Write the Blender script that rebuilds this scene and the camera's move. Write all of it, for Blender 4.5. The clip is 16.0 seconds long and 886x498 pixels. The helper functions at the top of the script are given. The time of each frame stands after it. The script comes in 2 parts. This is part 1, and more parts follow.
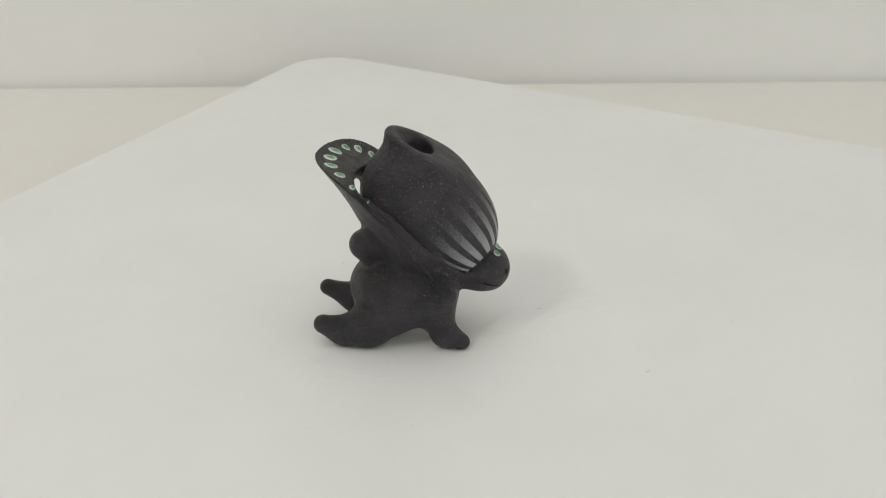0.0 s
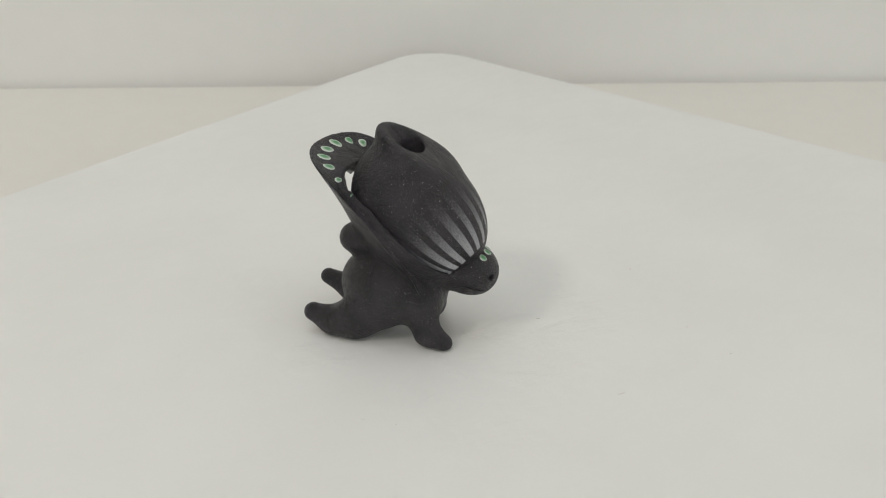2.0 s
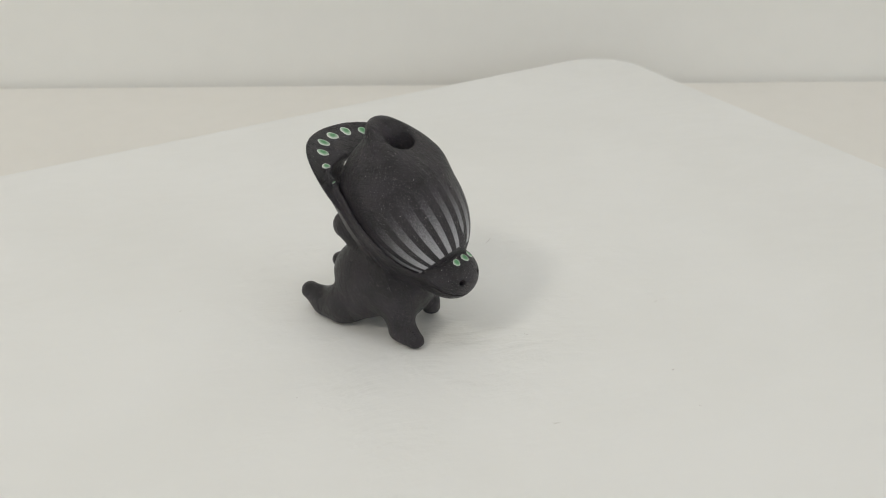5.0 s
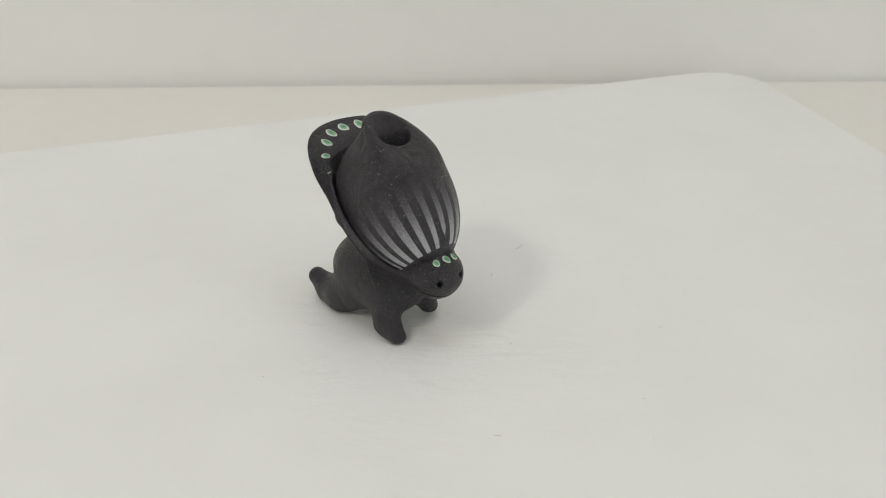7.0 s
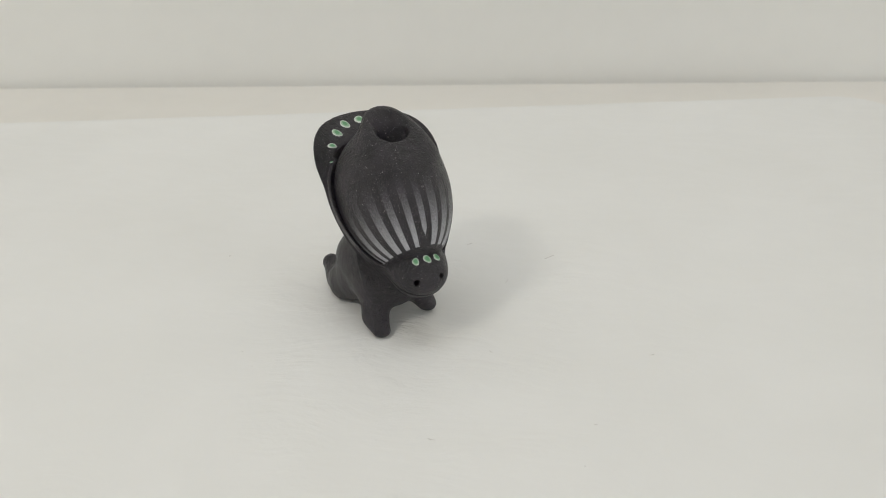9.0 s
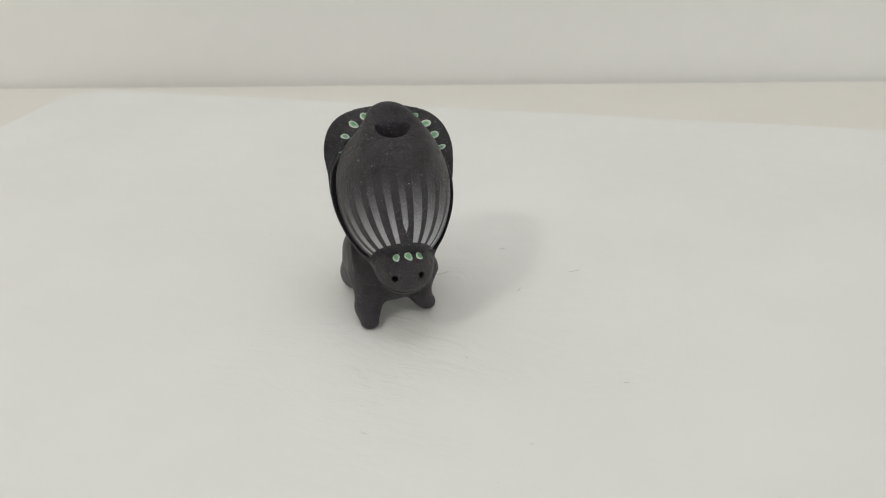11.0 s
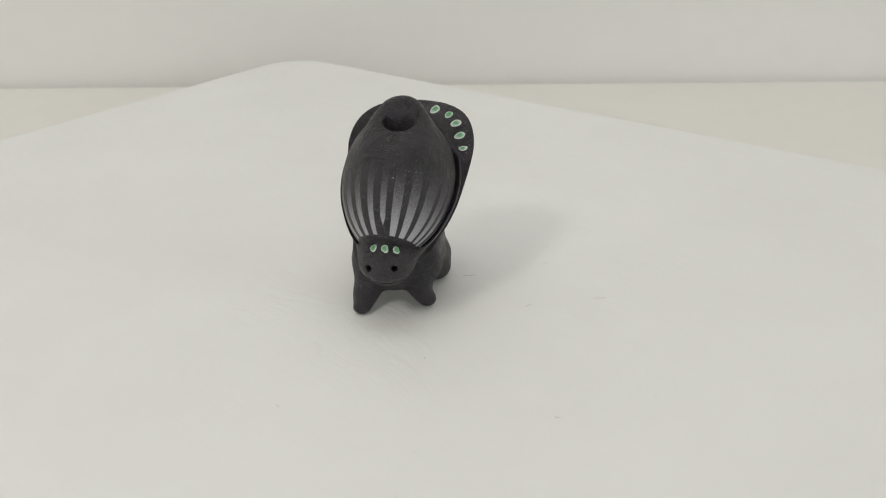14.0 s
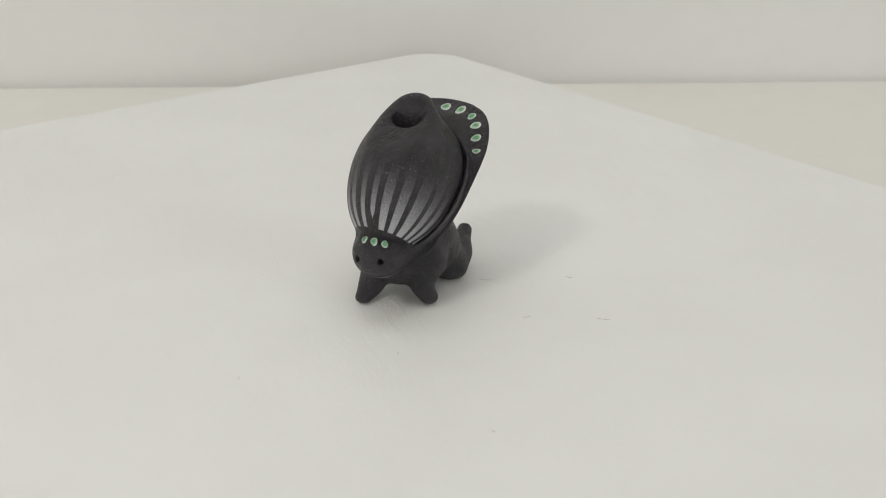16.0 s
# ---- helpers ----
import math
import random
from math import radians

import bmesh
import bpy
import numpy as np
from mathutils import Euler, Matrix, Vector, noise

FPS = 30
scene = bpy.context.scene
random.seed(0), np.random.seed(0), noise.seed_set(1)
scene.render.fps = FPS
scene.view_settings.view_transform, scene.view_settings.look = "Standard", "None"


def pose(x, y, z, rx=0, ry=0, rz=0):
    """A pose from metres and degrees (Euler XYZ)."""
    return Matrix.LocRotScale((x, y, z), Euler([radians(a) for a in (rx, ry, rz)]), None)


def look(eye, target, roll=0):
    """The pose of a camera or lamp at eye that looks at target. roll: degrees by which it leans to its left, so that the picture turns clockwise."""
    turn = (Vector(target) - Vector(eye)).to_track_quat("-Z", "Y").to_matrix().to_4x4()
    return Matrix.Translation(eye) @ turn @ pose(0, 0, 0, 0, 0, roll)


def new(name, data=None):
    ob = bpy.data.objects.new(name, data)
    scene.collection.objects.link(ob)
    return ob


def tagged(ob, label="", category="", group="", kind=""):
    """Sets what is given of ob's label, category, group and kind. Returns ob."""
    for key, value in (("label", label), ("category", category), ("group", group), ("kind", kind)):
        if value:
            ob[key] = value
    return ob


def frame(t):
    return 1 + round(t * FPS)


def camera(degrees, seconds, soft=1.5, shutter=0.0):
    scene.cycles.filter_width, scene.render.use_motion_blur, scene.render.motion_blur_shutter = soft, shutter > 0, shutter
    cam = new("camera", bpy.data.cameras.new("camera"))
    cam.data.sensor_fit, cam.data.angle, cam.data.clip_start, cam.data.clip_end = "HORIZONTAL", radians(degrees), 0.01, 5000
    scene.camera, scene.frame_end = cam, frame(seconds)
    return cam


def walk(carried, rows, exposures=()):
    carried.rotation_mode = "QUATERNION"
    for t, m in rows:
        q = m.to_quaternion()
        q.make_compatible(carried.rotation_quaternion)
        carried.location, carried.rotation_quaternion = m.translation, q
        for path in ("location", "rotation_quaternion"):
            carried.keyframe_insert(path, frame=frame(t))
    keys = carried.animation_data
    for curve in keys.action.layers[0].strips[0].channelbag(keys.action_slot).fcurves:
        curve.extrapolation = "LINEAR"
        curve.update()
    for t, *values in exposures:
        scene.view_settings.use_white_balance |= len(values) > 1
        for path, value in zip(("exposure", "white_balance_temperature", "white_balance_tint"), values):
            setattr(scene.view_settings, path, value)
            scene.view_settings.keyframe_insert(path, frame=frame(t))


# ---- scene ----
cam = camera(43.78, 16.0, 0.95)
S = 0.42                      # metres in one unit of the plan: the turntable's axis lies one unit before the lens
cam.data.dof.use_dof, cam.data.dof.focus_distance, cam.data.dof.aperture_fstop = True, 0.47, 19.0
EYE = look((0.0274 * S, -S, 0.5600 * S), (0.0274 * S - 0.02294 * S, -S + 0.89678 * S, 0.5600 * S - 0.44188 * S), -0.559)
walk(cam, [(0.0, EYE), (16.0, EYE)], [(0.0, -0.035), (1.2, -0.035), (2.2, -0.085), (3.0, -0.075), (4.2, -0.03), (9.0, -0.015), (16.0, -0.015)])

# ---- light: an unseen key lamp and added fill lamps, in a white room ----
world = bpy.data.worlds.new("world")
scene.world = world
world.use_nodes = True
_bg = world.node_tree.nodes["Background"]
_sky = world.node_tree.nodes.new("ShaderNodeTexSky")
_sky.sky_type, _sky.sun_disc, _sky.sun_elevation, _sky.sun_rotation = "NISHITA", False, radians(40), radians(225)
world.node_tree.links.new(_sky.outputs[0], _bg.inputs[0])
_bg.inputs[1].default_value = 0.1


def area_lamp(name, eye, target, sx, sy, power, colour):
    data = bpy.data.lights.new(name, "AREA")
    data.shape, data.size, data.size_y, data.energy, data.color = "RECTANGLE", sx, sy, power, colour
    ob = new(name, data)
    ob.matrix_world = look(eye, target)
    return ob


# Key lamp: unseen, set from the cast shadow; its ceiling panel is assumed.
PANEL = (-0.99, -1.09, 1.545)
area_lamp("key_light", PANEL, (PANEL[0], PANEL[1] + 0.001, 0), 0.34, 0.34, 10.6, (1.0, 0.965, 0.88))
# Unseen right-hand source for the faint shadow on the left; window form assumed.
area_lamp("side_light", (2.05, -1.4, 0.90), (0, -1.4, 0.90), 1.6, 1.2, 9, (1.0, 0.992, 0.945))
# Front fill, added to soften shadows; no window is known there.
area_lamp("front_fill_light", (0.3, -3.15, 0.85), (0.3, 0, 0.85), 2.2, 1.3, 15.5, (1.0, 0.992, 0.945))
# Overhead fill, added to even out the back wall and table.
area_lamp("overhead_fill_light", (-0.1, -0.15, 1.66), (-0.1, -0.149, 0), 1.6, 1.0, 7.7, (1.0, 0.992, 0.945))


# ---- materials ----
def material(name):
    m = bpy.data.materials.new(name)
    m.use_nodes = True
    return m, m.node_tree.nodes, m.node_tree.links, m.node_tree.nodes["Principled BSDF"]


def math_node(nodes, links, op, a, b=None, c=None):
    n = nodes.new("ShaderNodeMath")
    n.operation = op
    for i, v in enumerate((a, b, c)):
        if v is None:
            continue
        if isinstance(v, (int, float)):
            n.inputs[i].default_value = v
        else:
            links.new(v, n.inputs[i])
    return n.outputs[0]


def smooth_step(nodes, links, v, lo, hi, a=0.0, b=1.0):
    n = nodes.new("ShaderNodeMapRange")
    n.interpolation_type = "SMOOTHSTEP"
    links.new(v, n.inputs[0])
    for i, q in enumerate((lo, hi, a, b)):
        n.inputs[i + 1].default_value = q
    return n.outputs[0]


def noise_node(nodes, links, vec, scale, detail=4.0, rough=0.55):
    n = nodes.new("ShaderNodeTexNoise")
    n.inputs["Scale"].default_value, n.inputs["Detail"].default_value, n.inputs["Roughness"].default_value = scale, detail, rough
    links.new(vec, n.inputs["Vector"])
    return n.outputs[0]


def mix_colour(nodes, links, fac, a, b):
    n = nodes.new("ShaderNodeMix")
    n.data_type = "RGBA"
    for sock, v in ((n.inputs[0], fac), (n.inputs[6], a), (n.inputs[7], b)):
        if isinstance(v, tuple):
            sock.default_value = (*v, 1) if len(v) == 3 else v
        elif isinstance(v, (int, float)):
            sock.default_value = v
        else:
            links.new(v, sock)
    return n.outputs[2]


def bump(nodes, links, shader, height, strength, distance):
    n = nodes.new("ShaderNodeBump")
    n.inputs["Strength"].default_value, n.inputs["Distance"].default_value = strength, distance
    links.new(height, n.inputs["Height"])
    links.new(n.outputs[0], shader.inputs["Normal"])


def paint(name, colour, rough=0.6, grain=60.0, vary=0.03, relief=0.0003):
    m, nodes, links, shader = material(name)
    co = nodes.new("ShaderNodeTexCoord").outputs["Object"]
    fine, broad = noise_node(nodes, links, co, grain), noise_node(nodes, links, co, grain / 25, 2.0)
    dark = tuple(c * (1 - 2 * vary) for c in colour)
    both = math_node(nodes, links, "MULTIPLY_ADD", fine, 0.4, math_node(nodes, links, "MULTIPLY", broad, 0.6))
    links.new(mix_colour(nodes, links, smooth_step(nodes, links, both, 0.3, 0.65), dark, colour), shader.inputs["Base Color"])
    shader.inputs["Roughness"].default_value = rough
    bump(nodes, links, shader, fine, 0.3, relief)
    return m


JAR_C = Vector((-0.0112 * S, -0.001 * S, 0.1361 * S))
JAR_D = Vector((math.cos(radians(-47)), 0, math.sin(radians(-47))))   # towards the pole where the stripes meet
JAR_E = Vector((-JAR_D.z, 0, JAR_D.x))
STRIPES = ((-1.83, -1.73), (-1.62, -1.46), (-1.33, -1.175), (-1.00, -0.82), (-0.68, -0.54), (-0.365, -0.235), (-0.08, 0.04),
           (0.175, 0.365), (0.50, 0.70), (0.84, 1.09), (1.20, 1.36), (1.47, 1.62), (1.75, 1.84))     # round the jar, in radians


def clay(name, striped=False):
    """Black stoneware with gritty pale specks, partly painted sparkle; the jar's lower half is sprayed white between
    masked stripes.
    """
    m, nodes, links, shader = material(name)
    co = nodes.new("ShaderNodeTexCoord").outputs["Object"]
    broad, fine = noise_node(nodes, links, co, 90.0), noise_node(nodes, links, co, 2000.0, 3.0)
    col = mix_colour(nodes, links, smooth_step(nodes, links, broad, 0.35, 0.65), (0.0068, 0.0057, 0.0080), (0.0266, 0.0221, 0.0282))
    # Fine pale grain; also paints in tiny highlights the bump doesn't give.
    col = mix_colour(nodes, links, smooth_step(nodes, links, fine, 0.50, 0.70, 0, 0.85), col, (0.050, 0.0430, 0.0500))
    if striped:
        rel = nodes.new("ShaderNodeVectorMath")
        rel.operation = "SUBTRACT"
        links.new(co, rel.inputs[0])
        rel.inputs[1].default_value = JAR_C

        def along(axis):
            d = nodes.new("ShaderNodeVectorMath")
            d.operation = "DOT_PRODUCT"
            links.new(rel.outputs[0], d.inputs[0])
            d.inputs[1].default_value = axis
            return d.outputs["Value"]
        a = math_node(nodes, links, "DIVIDE", along(JAR_D), S)
        phi = math_node(nodes, links, "ARCTAN2", along(Vector((0, 1, 0))), along(JAR_E))
        wobble = math_node(nodes, links, "SUBTRACT", noise_node(nodes, links, co, 35.0, 1.0), 0.5)
        phi_w = math_node(nodes, links, "MULTIPLY_ADD", wobble, 0.07, phi)
        band = None
        for left, right in STRIPES:
            far = math_node(nodes, links, "ABSOLUTE", math_node(nodes, links, "SUBTRACT", phi_w, (left + right) / 2))
            half = (right - left) / 2
            one = smooth_step(nodes, links, far, half - 0.012, half + 0.012, 1, 0)
            if left < 0 < right:                               # the middle stripe runs out to a point
                narrow = smooth_step(nodes, links, math_node(nodes, links, "MULTIPLY_ADD", far, 0.10, a), 0.0575, 0.0615, 1, 0)
                one = math_node(nodes, links, "MULTIPLY", one, narrow)
            band = one if band is None else math_node(nodes, links, "MAXIMUM", band, one)
        spray = math_node(nodes, links, "ADD", a, math_node(nodes, links, "MULTIPLY", math_node(nodes, links, "SUBTRACT", fine, 0.5), 0.05))
        fade = math_node(nodes, links, "POWER", smooth_step(nodes, links, spray, -0.028, 0.080), 3.0)
        stop = smooth_step(nodes, links, a, 0.0668, 0.0676, 1, 0)
        rear = smooth_step(nodes, links, math_node(nodes, links, "ABSOLUTE", phi), 1.90, 2.05, 1, 0)
        amount = math_node(nodes, links, "MULTIPLY", math_node(nodes, links, "MULTIPLY", band, fade), math_node(nodes, links, "MULTIPLY", stop, rear))
        col = mix_colour(nodes, links, amount, col, (0.56, 0.56, 0.59))
    # Pale mineral specks, toned brighter to stand in for specular sparkle too.
    for scale, radius, share, tone in ((900.0, 0.19, 0.74, (0.50, 0.47, 0.46)), (1700.0, 0.32, 0.55, (0.200, 0.185, 0.192))):
        grit_sparkle = nodes.new("ShaderNodeTexVoronoi")
        grit_sparkle.inputs["Scale"].default_value = scale
        links.new(co, grit_sparkle.inputs["Vector"])
        near = smooth_step(nodes, links, grit_sparkle.outputs["Distance"], radius * 0.6, radius, 1, 0)
        sep = nodes.new("ShaderNodeSeparateColor")
        links.new(grit_sparkle.outputs["Color"], sep.inputs[0])
        pick = smooth_step(nodes, links, sep.outputs[0], share, 0.99)
        col = mix_colour(nodes, links, math_node(nodes, links, "MULTIPLY", near, pick), col, tone)
    links.new(col, shader.inputs["Base Color"])
    links.new(smooth_step(nodes, links, broad, 0.3, 0.7, 0.29, 0.48), shader.inputs["Roughness"])
    shader.inputs["Specular IOR Level"].default_value = 0.52
    grain = math_node(nodes, links, "MULTIPLY_ADD", noise_node(nodes, links, co, 260.0, 3.0), 1.3, math_node(nodes, links, "MULTIPLY_ADD", fine, 0.5, noise_node(nodes, links, co, 900.0, 5.0, 0.65)))
    grain = math_node(nodes, links, "MULTIPLY_ADD", noise_node(nodes, links, co, 95.0, 2.0), 2.2, grain)
    bump(nodes, links, shader, grain, 1.0, 0.0011)
    return m


def glaze():
    """White slip dot with a pool of green glaze in its middle; the ring attribute runs from 0 in the middle to 1 at the edge."""
    m, nodes, links, shader = material("green_glaze")
    at = nodes.new("ShaderNodeAttribute")
    at.attribute_name = "ring"
    co = nodes.new("ShaderNodeTexCoord").outputs["Object"]
    info = nodes.new("ShaderNodeObjectInfo")
    n = math_node(nodes, links, "SUBTRACT", noise_node(nodes, links, co, 700.0), 0.5)
    r = math_node(nodes, links, "ADD", math_node(nodes, links, "MULTIPLY_ADD", n, 0.6, at.outputs["Fac"]), math_node(nodes, links, "MULTIPLY_ADD", info.outputs["Random"], 0.24, -0.12))
    col = mix_colour(nodes, links, smooth_step(nodes, links, r, 0.30, 0.74), (0.095, 0.275, 0.125), (0.33, 0.48, 0.34))
    col = mix_colour(nodes, links, smooth_step(nodes, links, r, 0.70, 0.88), col, (0.58, 0.63, 0.57))
    links.new(col, shader.inputs["Base Color"])
    shader.inputs["Roughness"].default_value = 0.35
    return m


def board_paint():
    """White brushed paint: low ridges left by the brush, faint yellowing."""
    m, nodes, links, shader = material("white_board")
    tc = nodes.new("ShaderNodeTexCoord").outputs["Object"]
    mp = nodes.new("ShaderNodeMapping")
    mp.vector_type = "TEXTURE"
    mp.inputs["Rotation"].default_value = (0, 0, radians(48))
    mp.inputs["Scale"].default_value = (1 / 42, 1 / 170, 1 / 60)
    links.new(tc, mp.inputs["Vector"])
    warp = nodes.new("ShaderNodeVectorMath")
    warp.operation = "MULTIPLY_ADD"
    bent = nodes.new("ShaderNodeTexNoise")
    bent.inputs["Scale"].default_value = 14.0
    links.new(tc, bent.inputs["Vector"])
    links.new(bent.outputs["Color"], warp.inputs[0])
    warp.inputs[1].default_value = (0.05, 0.05, 0)
    links.new(tc, warp.inputs[2])
    links.new(warp.outputs[0], mp.inputs["Vector"])
    stroke = noise_node(nodes, links, mp.outputs[0], 1.0, 5.0, 0.6)
    broad = noise_node(nodes, links, tc, 9.0, 3.0)
    patch = smooth_step(nodes, links, noise_node(nodes, links, tc, 26.0, 2.0), 0.42, 0.66)
    col = mix_colour(nodes, links, smooth_step(nodes, links, broad, 0.3, 0.7), (0.768, 0.764, 0.737), (0.794, 0.791, 0.768))
    links.new(col, shader.inputs["Base Color"])
    links.new(smooth_step(nodes, links, stroke, 0.3, 0.7, 0.38, 0.58), shader.inputs["Roughness"])
    shader.inputs["Specular IOR Level"].default_value = 0.45
    fine = noise_node(nodes, links, tc, 260.0, 4.0, 0.6)
    away = nodes.new("ShaderNodeVectorMath")
    away.operation = "LENGTH"
    links.new(tc, away.inputs[0])
    middle = smooth_step(nodes, links, away.outputs["Value"], 0.05, 0.15, 1.0, 0.18)
    patch = math_node(nodes, links, "MULTIPLY", middle, math_node(nodes, links, "MULTIPLY_ADD", patch, 0.7, 0.3))
    relief = math_node(nodes, links, "MULTIPLY", patch, math_node(nodes, links, "MULTIPLY_ADD", fine, 0.35, stroke))
    bump(nodes, links, shader, relief, 0.6, 0.0015)
    return m


CLAY, STRIPED, GLAZE, BOARD = clay("black_clay"), clay("striped_clay", True), glaze(), board_paint()
WALL = paint("wall_paint", (0.815, 0.808, 0.775), 0.6, 45.0, 0.012)
TABLE = paint("table_paint", (0.79, 0.765, 0.715), 0.45, 60.0, 0.015)
WHITE = paint("room_paint", (0.78, 0.775, 0.75), 0.7, 20.0, 0.02)
WOOD = paint("floor_wood", (0.36, 0.27, 0.19), 0.45, 25.0, 0.12)
GREY = paint("grey_plastic", (0.55, 0.55, 0.54), 0.4, 80.0, 0.02)
SPECK = paint("brown_fibre", (0.58, 0.55, 0.52), 0.8, 900.0, 0.1, 0.00002)


# ---- shapes ----
def link_mesh(name, bm, mat, parent=None, label=""):
    me = bpy.data.meshes.new(name)
    bm.normal_update()
    bm.to_mesh(me)
    bm.free()
    me.materials.append(mat)
    ob = new(name, me)
    if parent is not None:
        ob.parent = parent
    return tagged(ob, label)


part = link_mesh


def box_bm(x0, x1, y0, y1, z0, z1, bevel=0.0):
    bm = bmesh.new()
    bmesh.ops.create_cube(bm, size=1.0, matrix=Matrix.Translation(((x0 + x1) / 2, (y0 + y1) / 2, (z0 + z1) / 2)) @ Matrix.Diagonal((x1 - x0, y1 - y0, z1 - z0, 1)))
    if bevel:
        bmesh.ops.bevel(bm, geom=bm.edges[:], offset=bevel, segments=3, affect="EDGES", profile=0.5)
    return bm


def structure(name, bm, mat, label, m=None):
    ob = tagged(link_mesh(name, bm, mat), label, name.split("_")[0], kind="structure")
    if m is not None:
        ob.matrix_world = m
    return ob


# ---- the room: table top against a white wall, the rest closes the place ----
TOP = -0.090 * S                                     # height of the table top; z = 0 is the turning board's face
WY, WYAW = 1.0435 * S, 1.2                           # where the back wall stands, and its turn
BACK = pose(0, WY, 0, 0, 0, WYAW)
structure("wall_back", box_bm(-2.1, 2.1, 0.0, 0.1, -0.75, 1.62), WALL, "white painted wall behind the table", BACK)
table = tagged(new("table"), "large white painted table against the wall", "table")
part("tabletop", box_bm(-1.0, 1.0, -1.15, -0.005, TOP - 0.03, TOP, 0.0012), TABLE, table)
# Filler added as a floor for the wall gap, to lighten its shade.
part("gap_filler", box_bm(-1.0, 1.0, -0.0048, -0.0004, TOP - 0.02, TOP - 0.004), TABLE, table)
for sx in (-0.93, 0.93):
    for sy in (-1.08, -0.08):
        part("leg", box_bm(sx - 0.03, sx + 0.03, sy - 0.03, sy + 0.03, -0.75, TOP - 0.0305, 0.003), TABLE, table)
table.matrix_world = BACK
structure("floor", box_bm(-2.1, 2.1, -3.2, 0.6, -0.85, -0.75), WOOD, "brown wooden room floor under the table")
structure("wall_left", box_bm(-2.2, -2.1, -3.2, 0.6, -0.75, 1.60), WHITE, "white painted side wall")


def boxes_bm(*many):
    bm = bmesh.new()
    for args in many:
        extra = box_bm(*args)
        tmp = bpy.data.meshes.new("tmp")
        extra.to_mesh(tmp)
        extra.free()
        bm.from_mesh(tmp)
        bpy.data.meshes.remove(tmp)
    return bm


structure("ceiling", boxes_bm((-2.1, -0.9, -3.2, 0.6, 1.60, 1.70), (0.7, 2.1, -3.2, 0.6, 1.60, 1.70), (-0.9, 0.7, -3.2, -0.65, 1.60, 1.70), (-0.9, 0.7, 0.35, 0.6, 1.60, 1.70)),
          WHITE, "white painted ceiling with an opening for the added overhead fill")
structure("wall_right", boxes_bm((2.1, 2.2, -3.2, -2.2, -0.75, 1.6), (2.1, 2.2, -0.6, 0.6, -0.75, 1.6), (2.1, 2.2, -2.2, -0.6, -0.75, 0.3), (2.1, 2.2, -2.2, -0.6, 1.5, 1.6)),
          WHITE, "white painted side wall with an opening for the assumed side light")
structure("wall_front", boxes_bm((-2.1, -0.8, -3.3, -3.2, -0.75, 1.6), (1.4, 2.1, -3.3, -3.2, -0.75, 1.6), (-0.8, 1.4, -3.3, -3.2, -0.75, 0.2), (-0.8, 1.4, -3.3, -3.2, 1.5, 1.6)),
          WHITE, "white painted wall opposite the table with an opening for the added front fill")
# Housing added above the unseen key lamp.
panel = tagged(new("key_light_panel"), "flat white square ceiling panel added to house the key light", "ceiling light")
part("frame", box_bm(-0.30, 0.30, -0.30, 0.30, 1.555, 1.598, 0.004), GREY, panel)
panel.location = (PANEL[0], PANEL[1], 0)


# ---- the turning board ----
CORNERS = ((0.882, 0.300), (-0.248, 0.944), (-0.878, -0.385), (0.040, -1.020))   # where its straight sides would meet


def board_outline(inset=0.0, radius=0.085, n=14):
    """The board's outline, anticlockwise, set in by that much, its corners rounded."""
    pts = []
    for k, c in enumerate(CORNERS):
        c = Vector(c)
        before, after = (Vector(CORNERS[k - 1]) - c).normalized(), (Vector(CORNERS[(k + 1) % 4]) - c).normalized()
        half = before.angle(after) / 2
        middle = c + (before + after).normalized() * (radius / math.sin(half))
        start = math.atan2(before.x, -before.y)
        for i in range(n + 1):
            a = start + (math.pi - 2 * half) * i / n
            pts.append(((middle.x + (radius - inset) * math.cos(a)) * S, (middle.y + (radius - inset) * math.sin(a)) * S))
    return pts


def board():
    thing = tagged(new("turning_board"), "thin white brush-painted board on a turntable", "board")
    bm = bmesh.new()
    rings = []
    for inset, z in ((0.004, -0.003), (0.0, -0.0022), (0.0, -0.0008), (0.0015, -0.0002), (0.006, 0.0)):
        rings.append([bm.verts.new((x, y, z)) for x, y in board_outline(inset)])
    for r0, r1 in zip(rings, rings[1:]):
        for i in range(len(r0)):
            j = (i + 1) % len(r0)
            bm.faces.new((r0[i], r0[j], r1[j], r1[i]))
    bm.faces.new(rings[-1])
    bm.faces.new(rings[0][::-1])
    part("panel", bm, BOARD, thing)
    return thing


def fibre(parent, x, y, length, turn, bend=0.3, wide=0.00011):
    """A short dark fibre or scratch on the board's face."""
    bm = bmesh.new()
    rows = []
    for i in range(7):
        q = i / 6 - 0.5
        cx, cy, w = q * length, bend * length * (q * q - 0.08), wide * (1.15 - 1.6 * abs(q))
        rows.append([bm.verts.new((cx, cy + s * w, z)) for s, z in ((-1, 0.00002), (0, 0.00018), (1, 0.00002))])
    for r0, r1 in zip(rows, rows[1:]):
        for k in (0, 1):
            bm.faces.new((r0[k], r1[k], r1[k + 1], r0[k + 1]))
    ob = part("fibre", bm, SPECK, parent)
    ob.matrix_basis = pose(x * S, y * S, 0.0, 0, 0, turn)


turning_board = board()
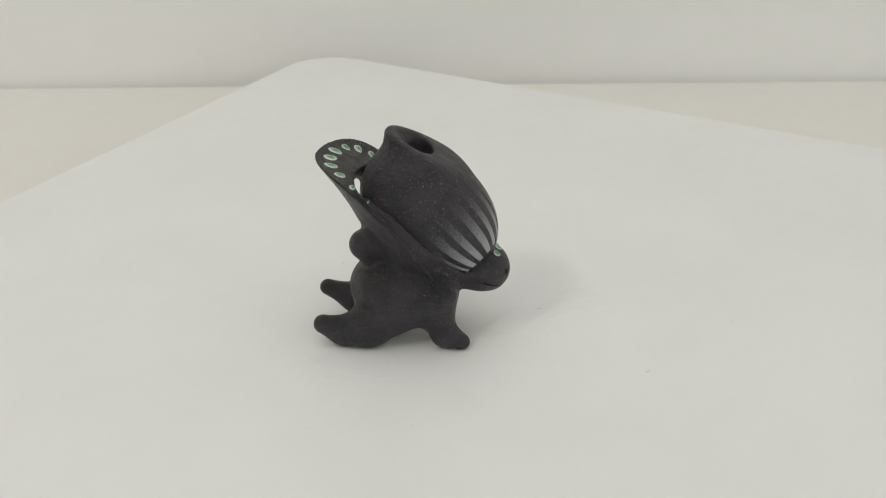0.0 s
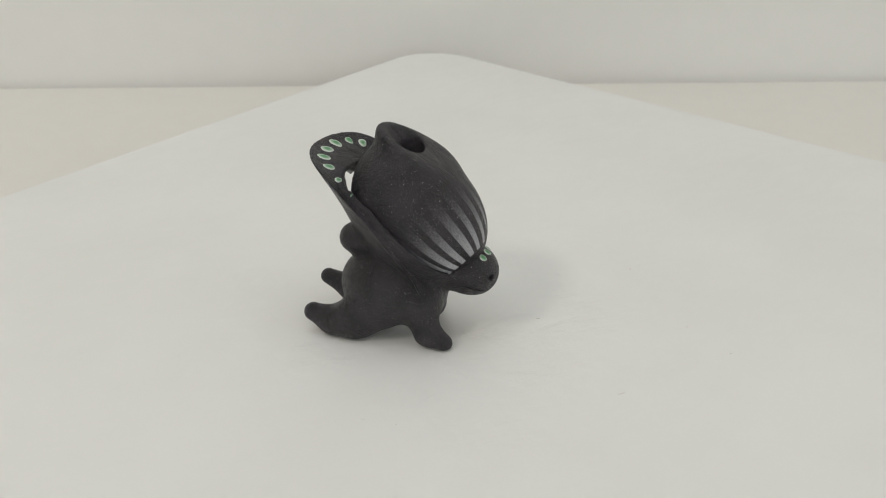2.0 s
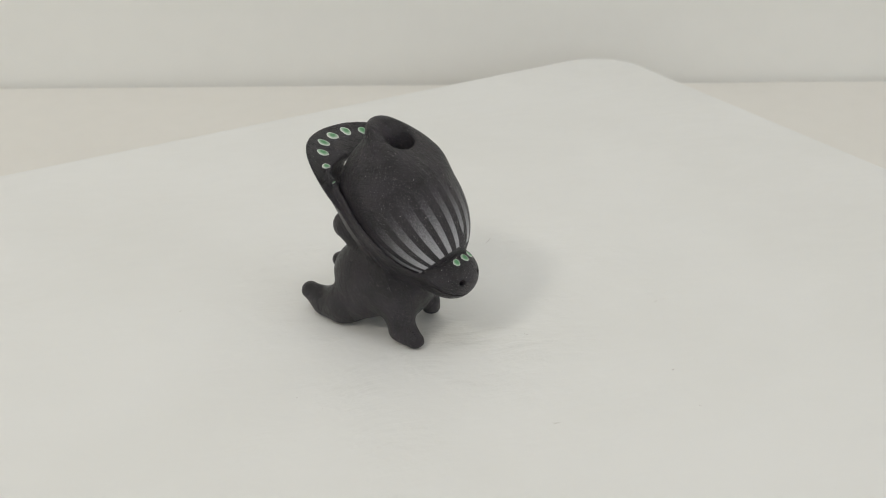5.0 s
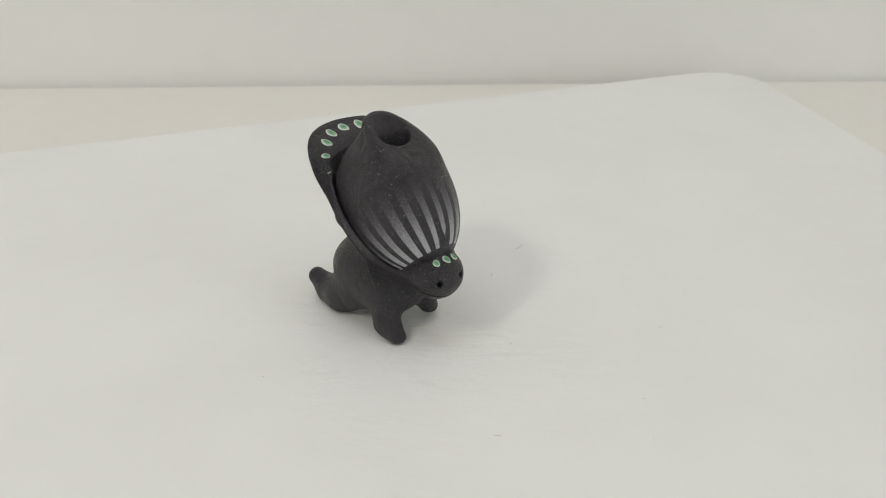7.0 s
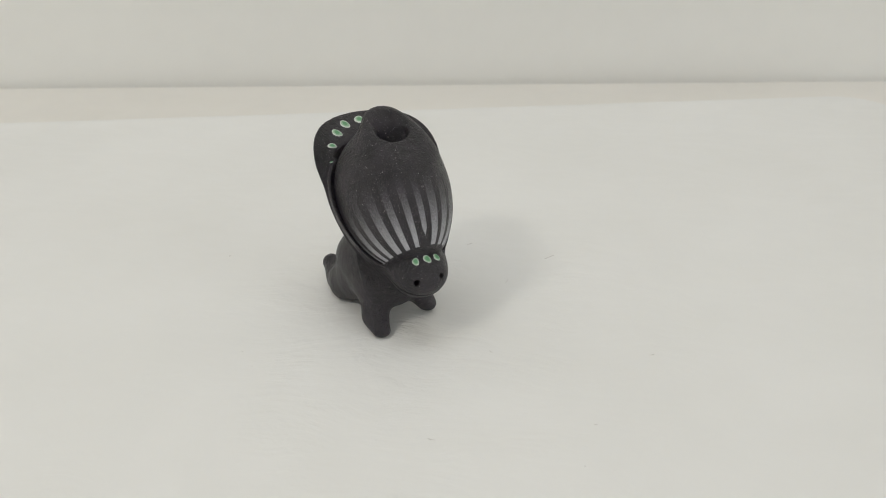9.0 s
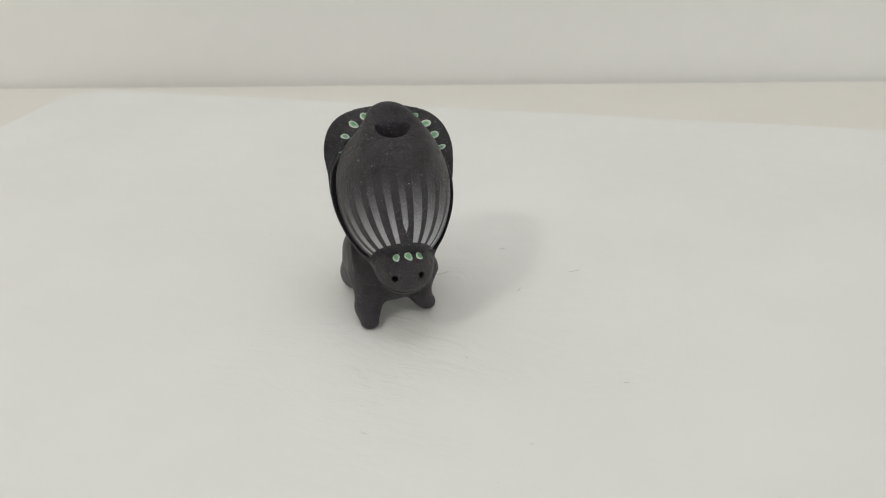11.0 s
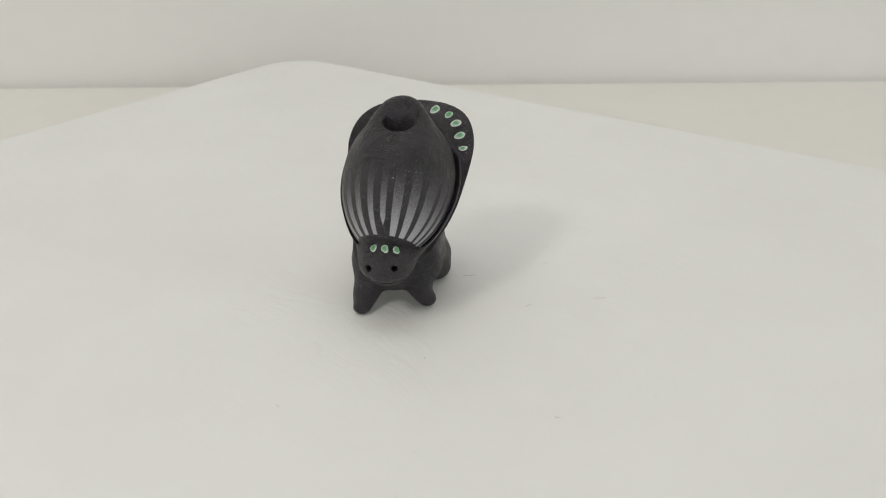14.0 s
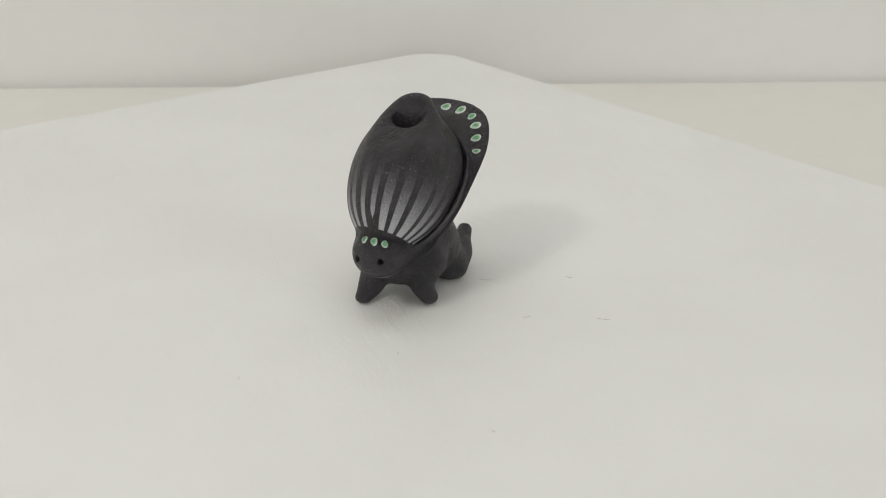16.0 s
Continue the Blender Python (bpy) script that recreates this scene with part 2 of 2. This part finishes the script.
for x, y, length, turn, bend in ((0.1010, -0.0025, 0.0024, 20, 0.3), (0.1957, -0.1215, 0.0036, 40, 0.5), (0.1838, 0.1275, 0.0026, 80, 0.2), (-0.0390, 0.1615, 0.0075, 100, 0.15),
                                 (-0.0736, 0.0205, 0.0075, 105, 0.3), (-0.1136, 0.1018, 0.0040, 95, 0.1), (-0.0142, 0.0889, 0.0045, 135, 0.2), (0.2492, 0.0126, 0.0016, 60, 0.2),
                                 (0.2919, -0.0301, 0.0009, 10, 0.0), (-0.0212, -0.2102, 0.0010, 30, 0.1), (-0.2256, -0.1493, 0.0012, 70, 0.2), (0.0087, -0.2113, 0.0008, 0, 0.0)):
    fibre(turning_board, x, y, length * 0.8, turn, bend)

turntable = tagged(new("turntable"), "low round grey turntable under the board", "turntable")
for nm, r, z0, z1 in (("base", 0.10, TOP, TOP + 0.016), ("platter", 0.125, TOP + 0.0165, -0.0032)):
    bm = bmesh.new()
    bmesh.ops.create_cone(bm, cap_ends=True, segments=64, radius1=r, radius2=r, depth=z1 - z0, matrix=Matrix.Translation((0, 0, (z0 + z1) / 2)))
    pieces_platter = part(nm, bm, GREY, turntable)


# ---- the animal figurine: one clay body, blended out of simple volumes, then parted where its pieces meet ----
def v3(*a):
    return np.array(a, np.float32)


def ellipsoid(p, cx, cy, cz, a, b, c, tilt=0.0):
    """Roughly the distance to an ellipsoid whose first axis is tilted up from +x by that many degrees."""
    co, si = math.cos(radians(tilt)), math.sin(radians(tilt))
    q = p - v3(cx, cy, cz)
    x, y, z = q[..., 0] * co + q[..., 2] * si, q[..., 1], q[..., 2] * co - q[..., 0] * si
    k0 = np.sqrt((x / a) ** 2 + (y / b) ** 2 + (z / c) ** 2)
    k1 = np.sqrt((x / a / a) ** 2 + (y / b / b) ** 2 + (z / c / c) ** 2) + 1e-9
    return k0 * (k0 - 1) / k1


def limb(p, a, ra, b, rb):
    a, b = v3(*a), v3(*b)
    ba = b - a
    h = np.clip(((p - a) @ ba) / float(ba @ ba), 0, 1)
    return np.sqrt(((p - a - h[..., None] * ba) ** 2).sum(-1)) - (ra + (rb - ra) * h)


def smin(a, b, k):
    h = np.maximum(k - np.abs(a - b), 0) / k
    return np.minimum(a, b) - h * h * k * 0.25


def smax(a, b, k):
    return -smin(-a, -b, k)


def chain(p, pts, k=0.012):
    d = None
    for (a, ra), (b, rb) in zip(pts, pts[1:]):
        e = limb(p, a, ra, b, rb)
        d = e if d is None else smin(d, e, k)
    return d


def egg(p):
    return smin(ellipsoid(p, *JAR_UPPER), ellipsoid(p, *JAR_LOWER), 0.03)


def mouth_hole(p):
    scoop = ellipsoid(p, -0.0205, -0.001, 0.2040, 0.0190, 0.0185, 0.0108, -28)
    bore = ellipsoid(p, -0.0168, -0.001, 0.182, 0.0128, 0.0178, 0.032, 96 - 90)
    cavity = ellipsoid(p, -0.0120, -0.0020, 0.1400, 0.0330, 0.0320, 0.0330)
    return smin(smin(scoop, bore, 0.005), cavity, 0.004)


def jar_shape(p):
    """An egg that leans back, with a collar cut off slantwise and a mouth sunk into it."""
    d = smin(egg(p), limb(p, *JAR_NECK), 0.020)
    lip = (p[..., 2] - LIP[0] + LIP[1] * (p[..., 0] + 0.041)) / math.hypot(1, LIP[1])
    d = smax(d, lip, 0.007)
    crease = smin(limb(p, (-0.0375, -0.0240, 0.2045), 0.0012, (-0.0283, -0.0322, 0.1930), 0.0014), limb(p, (-0.0283, -0.0322, 0.1930), 0.0014, (-0.0240, -0.0352, 0.1893), 0.0006), 0.001)
    d = smax(d, -crease, 0.004)
    return smax(d, -mouth_hole(p), 0.004)


def hood_shape(p):
    """A leaf-shaped scoop round the jar's back: an oval rim that falls forwards, tapering below, cut out behind the jar."""
    uc, vc, back_len, half, back_pow, front_len, front_pow, w0, fall, cup, droop, taper_back, taper_side = HOOD
    u, v = p[..., 0] - uc, p[..., 1] - vc
    depth = w0 - fall * u + cup * v * v + droop * u * u - p[..., 2]
    length, power = np.where(u < 0, back_len, front_len), np.where(u < 0, back_pow, front_pow)
    rho = ((np.abs(u) / length + 1e-6) ** power + (np.abs(v) / half + 1e-6) ** power) ** (1 / power)
    h = np.sqrt(u * u + v * v) + 1e-6
    s2 = (v / h) ** 2
    taper_front = 1 + 0.9 * np.clip(u / 0.05, 0, 1)
    side = (rho - 1) * h / rho + taper_front * (taper_back * (1 - s2) + taper_side * s2) * np.maximum(depth, 0)
    d = smax(smax(side / 1.118, depth / 1.3 - 0.075, 0.012), 0.066 - p[..., 2], 0.008)
    dish = np.clip((1 - rho) / 0.26, 0, 1)
    d = smax(d, -(depth - 0.0065 * dish * (2 - dish)) / 1.3, 0.005)
    gap = 0.0012 + 0.0042 * np.clip((-0.015 - p[..., 0]) / 0.045, 0, 1)
    shell = egg(p)
    d = smax(d, -(shell - gap), 0.003)
    arch = ellipsoid(p, *HOOD_CUT)
    for low in (-0.4, 0.3, 1.0, 1.7):
        for x, y, z in HOOD_VENT:
            arch = smin(arch, limb(p, (-0.0612 + 0.0035 * low, -0.031, 0.1665 - 0.011 * low), 0.0056, (x + 0.003 * low, y, z - 0.011 * low), 0.0054), 0.003)
    # the two straps that run from the hood along the jar's flanks down to the head
    under = (p[..., 2] - STRAP[0] + STRAP[1] * p[..., 0] + 0.022 * np.clip((-0.038 - p[..., 0]) / 0.036, 0, 1)) / math.hypot(1, STRAP[1])
    thick = 0.0036 + 0.0032 * np.clip((p[..., 2] - 0.100) / 0.05, 0, 1)
    rear = -((p[..., 0] + 0.0650) * 0.86 + (p[..., 2] - 0.126) * 0.51)
    strap = smax(smax(shell - thick, under, 0.004), smax(rear, 0.054 - p[..., 2], 0.004), 0.003)
    strap = smax(strap, 0.018 - np.abs(p[..., 1]), 0.006)
    d = smin(d, strap, 0.005)
    d = smax(d, -arch, 0.005)
    groove = 0.0052 * np.clip(1 + under / 0.014, 0, 1)
    return smax(d, -(shell - groove), 0.0015)


def head_shape(p):
    d = ellipsoid(p, 0.0415, -0.0025, 0.0738, 0.0263, 0.0276, 0.0230, -26)
    d = smin(d, limb(p, (0.030, -0.002, 0.072), 0.020, (0.0, -0.001, 0.070), 0.022), 0.010)
    slit = np.abs((p - v3(0.060, 0, 0.0590)) @ v3(0.42, 0.06, 0.905)) - 0.0013
    groove = np.maximum(np.maximum(slit, -(d + 0.0040)), 0.034 - p[..., 0])
    d = smax(d, -groove, 0.0012)
    for e in ((0.0645, -0.0151, 0.0738), (0.0631, 0.0099, 0.0754)):
        d = smax(d, -limb(p, e, 0.0038, (e[0] - 0.012, e[1] * 0.8, e[2] - 0.002), 0.0034), 0.0010)
    return d


JAR_UPPER, JAR_LOWER = (-0.0207, -0.0021, 0.1392, 0.0598, 0.0546, 0.0511, -59.8356), (0.0079, -0.0035, 0.1148, 0.0498, 0.0428, 0.0459, -55.5879)
JAR_NECK, LIP = ((-0.0112, 0.0028, 0.1724), 0.0300, (-0.0252, -0.0022, 0.2079), 0.0236), (0.2098, 0.5466)
HOOD = (-0.0572, 0.0006, 0.0629, 0.0675, 1.8157, 0.0804, 1.9284, 0.1580, 1.0256, -0.0562, -8.7277, 1.0379, 0.6864)
STRAP = (0.1125, 0.96)
HOOD_CUT = (-0.0660, -0.0140, 0.1590, 0.0140, 0.0280, 0.0140, -40)
HOOD_VENT = ((-0.0790, 0.062, 0.1310), (-0.0960, 0.058, 0.1250), (-0.1160, 0.052, 0.1250))
BODY = ((-0.0415, -0.0085, 0.0540, 0.0455, 0.0440, 0.0345, 2.0), (-0.0105, -0.0119, 0.0483, 0.0285, 0.0369, 0.0332, 1.8731))
FRONT_RIGHT = (((0.0002, -0.0340, 0.0490), 0.0130), ((0.0060, -0.0352, 0.0150), 0.0098), ((0.0222, -0.0358, 0.0060), 0.0084))
FRONT_LEFT = (((-0.0131, 0.0239, 0.0420), 0.0166), ((-0.0014, 0.0203, 0.0191), 0.0067), ((-0.0046, 0.0271, 0.0080), 0.0084))
HIND_RIGHT = (((-0.0442, -0.0301, 0.0334), 0.0220), ((-0.0700, -0.0318, 0.0178), 0.0188), ((-0.0908, -0.0336, 0.0125), 0.0118), ((-0.1116, -0.0362, 0.0215), 0.0086))
HIND_LEFT = (((-0.0557, 0.0139, 0.0390), 0.0219), ((-0.0700, 0.0190, 0.0158), 0.0168), ((-0.0880, 0.0198, 0.0215), 0.0122), ((-0.1150, 0.0150, 0.0350), 0.0074))
TAIL = (((-0.0467, -0.0012, 0.0780), 0.0238), ((-0.0701, -0.0202, 0.1012), 0.0141))
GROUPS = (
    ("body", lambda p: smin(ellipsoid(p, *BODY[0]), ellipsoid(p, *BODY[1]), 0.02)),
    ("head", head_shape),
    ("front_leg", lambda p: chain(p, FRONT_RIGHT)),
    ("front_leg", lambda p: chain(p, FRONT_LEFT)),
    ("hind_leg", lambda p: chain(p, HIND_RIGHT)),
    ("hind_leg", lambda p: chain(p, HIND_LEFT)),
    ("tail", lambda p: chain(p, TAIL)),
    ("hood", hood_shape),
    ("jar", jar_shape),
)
BLEND = (0.0, 0.006, 0.012, 0.012, 0.010, 0.009, 0.004, 0.014, 0.0015)


def whole(p, keep=False):
    ds = [f(p) for _, f in GROUPS]
    d = ds[0]
    for e, k in zip(ds[1:-1], BLEND[1:-1]):
        d = smin(d, e, k)
    d = np.maximum(smin(d, ds[-1], BLEND[-1]), -mouth_hole(p))
    d = smax(d - 0.0008, -p[..., 2], 0.006)
    return (d, ds) if keep else d


def surface(lo, hi, step):
    """Vertices, unit normals and quads of the zero level of whole()."""
    axes = [np.arange(a, b, step, dtype=np.float32) for a, b in zip(lo, hi)]
    grid = np.empty([len(a) for a in axes], np.float32)
    for i0 in range(0, len(axes[0]), 24):
        xs = axes[0][i0:i0 + 24]
        grid[i0:i0 + 24] = whole(np.stack(np.meshgrid(xs, axes[1], axes[2], indexing="ij"), -1))
    inside = grid < 0
    n = np.array(grid.shape) - 1
    total, count = np.zeros((*n, 3), np.float32), np.zeros(n, np.float32)
    sl = lambda o, k: slice(o, o + n[k])
    for ax in range(3):
        for o1 in (0, 1):
            for o2 in (0, 1):
                o = [0, 0, 0]
                o[(ax + 1) % 3], o[(ax + 2) % 3] = o1, o2
                a = tuple(sl(o[k], k) for k in range(3))
                o[ax] = 1
                b = tuple(sl(o[k], k) for k in range(3))
                o[ax] = 0
                cross = inside[a] != inside[b]
                t = np.where(cross, grid[a] / np.where(cross, grid[a] - grid[b], 1), 0)
                for k in range(3):
                    total[..., k] += np.where(cross, t if k == ax else o[k], 0)
                count += cross
    used = count > 0
    index = np.full(n, -1, np.int64)
    index[used] = np.arange(used.sum())
    verts = (np.argwhere(used) + total[used] / count[used][:, None]) * step + np.array(lo)
    quads = []
    for ax in range(3):
        b, c = (ax + 1) % 3, (ax + 2) % 3
        lo_s, hi_s = [slice(None)] * 3, [slice(None)] * 3
        lo_s[ax], hi_s[ax] = slice(0, -1), slice(1, None)
        cross = inside[tuple(lo_s)] != inside[tuple(hi_s)]
        ids = np.argwhere(cross)
        ids = ids[(ids[:, b] > 0) & (ids[:, c] > 0) & (ids[:, b] < n[b]) & (ids[:, c] < n[c])]
        db, dc = np.eye(3, dtype=int)[b], np.eye(3, dtype=int)[c]
        q = np.stack([index[tuple((ids - x).T)] for x in (db * 0, db, db + dc, dc)], 1)
        flip = inside[tuple(ids.T)]
        q[~flip] = q[~flip][:, ::-1]
        quads.append(q)
    verts = verts.astype(np.float32)
    for _ in range(3):
        verts = verts - normals_at(verts) * np.clip(whole(verts), -0.6 * step, 0.6 * step)[:, None] * 0.8
    return verts, normals_at(verts), np.concatenate(quads)


def normals_at(pts, h=0.0008):
    g = np.stack([whole(pts + h * e) - whole(pts - h * e) for e in np.eye(3, dtype=np.float32)], -1)
    return g / (np.linalg.norm(g, axis=1, keepdims=True) + 1e-9)


def clay_figurine():
    # An animal figurine that carries an open, hollow jar.
    thing = tagged(new("animal_figurine"), "matt black clay animal figurine with a white-striped jar", "vase")
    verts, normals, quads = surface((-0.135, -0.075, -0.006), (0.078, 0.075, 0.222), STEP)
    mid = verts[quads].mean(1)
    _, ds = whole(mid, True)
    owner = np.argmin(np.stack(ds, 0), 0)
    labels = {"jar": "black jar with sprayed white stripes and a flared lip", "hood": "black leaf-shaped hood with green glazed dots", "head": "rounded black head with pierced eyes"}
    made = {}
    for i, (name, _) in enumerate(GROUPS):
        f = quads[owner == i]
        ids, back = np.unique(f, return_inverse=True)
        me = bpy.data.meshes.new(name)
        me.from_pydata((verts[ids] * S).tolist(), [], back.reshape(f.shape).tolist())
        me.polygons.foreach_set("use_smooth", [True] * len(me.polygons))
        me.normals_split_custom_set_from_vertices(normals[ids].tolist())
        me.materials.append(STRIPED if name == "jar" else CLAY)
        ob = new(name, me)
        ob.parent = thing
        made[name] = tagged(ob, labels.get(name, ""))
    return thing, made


def onto(p):
    p = p.astype(np.float32)
    for _ in range(6):
        p = p - normals_at(p) * whole(p)[:, None] * 0.9
    return p


def glazed_dot(parent, c, rx, ry, turn, facing):
    """A slightly raised round drop of glaze that follows the clay under it."""
    c = onto(np.array([c]))
    z = Vector(normals_at(c)[0])
    x = Vector(facing).cross(z).normalized()
    y = z.cross(x)
    x, y = x * math.cos(turn) + y * math.sin(turn), y * math.cos(turn) - x * math.sin(turn)
    pts, rings = [Vector(c[0])], (0.3, 0.6, 0.85, 1.0)
    ph = (c[0][0] * 900 + c[0][1] * 700) % 6.28
    for r in rings:
        for k in range(20):
            a = k / 20 * math.tau
            wob = 1 + 0.07 * math.sin(2 * a + ph) + 0.06 * math.sin(3 * a + 2 * ph)
            pts.append(Vector(c[0]) + x * (rx * r * wob * math.cos(a)) + y * (ry * r * wob * math.sin(a)))
    arr = onto(np.array([list(p) for p in pts]))
    nrm = normals_at(arr)
    lift = np.array([0.0009] + [h for h in (0.0009, 0.0009, 0.0007, -0.0003) for _ in range(20)])
    arr = (arr + nrm * lift[:, None]) * S
    faces = [(0, 1 + k, 1 + (k + 1) % 20) for k in range(20)]
    for j in range(3):
        a, b = 1 + 20 * j, 21 + 20 * j
        faces += [(a + k, b + k, b + (k + 1) % 20, a + (k + 1) % 20) for k in range(20)]
    me = bpy.data.meshes.new("glazed_dot")
    me.from_pydata(arr.tolist(), [], faces)
    me.attributes.new("ring", "FLOAT", "POINT").data.foreach_set("value", [0.0] + [r for r in rings for _ in range(20)])
    me.polygons.foreach_set("use_smooth", [True] * len(me.polygons))
    me.materials.append(GLAZE)
    ob = new("glazed_dot", me)
    ob.parent = parent
    return tagged(ob, "pale green glazed dot with a white rim")


STEP = 0.0010
vase, pieces = clay_figurine()
HOOD_DOTS = ((-0.0602, -0.0486, 0.1587), (-0.0750, -0.0411, 0.1693), (-0.0882, -0.0306, 0.1765), (-0.0981, -0.0178, 0.1813), (-0.1020, -0.0004, 0.1819),
             (-0.1008, 0.0178, 0.1798), (-0.0938, 0.0339, 0.1772), (-0.0832, 0.0435, 0.1727), (-0.0702, 0.0496, 0.1650), (-0.0578, 0.0548, 0.1568))
HOOD_SIZES = ((0.0022, 0.0009), (0.0052, 0.0036), (0.0066, 0.0048), (0.0072, 0.0052), (0.0078, 0.0058), (0.0078, 0.0056), (0.0058, 0.0044), (0.0066, 0.0052), (0.0066, 0.0046), (0.0052, 0.0032))
for c, (rx, ry) in zip(HOOD_DOTS, HOOD_SIZES):
    glazed_dot(pieces["hood"], c, ry * 0.92, rx * 0.92, 0.0, (c[0] + 0.055, c[1], -0.2 * (c[0] + 0.055)))
for c, r in (((0.0559, -0.0122, 0.0922), 0.0042), ((0.0559, -0.0005, 0.0917), 0.0047), ((0.0543, 0.0102, 0.0907), 0.0042)):
    glazed_dot(pieces["head"], c, r, r * 0.8, 0.3, (0, 1, 0))


# ---- motion: board and figurine turn together on the turntable ----
def motions():
    turns = ((0.0, 0.0), (1.0, -5.88), (2.0, -11.96), (3.0, -18.23), (4.0, -24.68), (5.0, -31.3), (6.0, -38.07), (7.0, -44.99), (8.0, -52.05), (9.0, -59.23), (10.0, -66.52), (11.0, -73.92), (12.0, -81.4), (13.0, -88.96), (14.0, -96.59), (15.0, -104.27), (16.0, -112.0))
    seat = pose(0, -0.0429 * S, 0, 0, 0, -3.4)
    walk(turning_board, [(t, pose(0, 0, 0, 0, 0, a)) for t, a in turns])
    walk(vase, [(t, pose(0, 0, 0, 0, 0, a) @ seat) for t, a in turns])
    walk(pieces_platter, [(t, pose(0, 0, 0, 0, 0, a)) for t, a in turns])


motions()
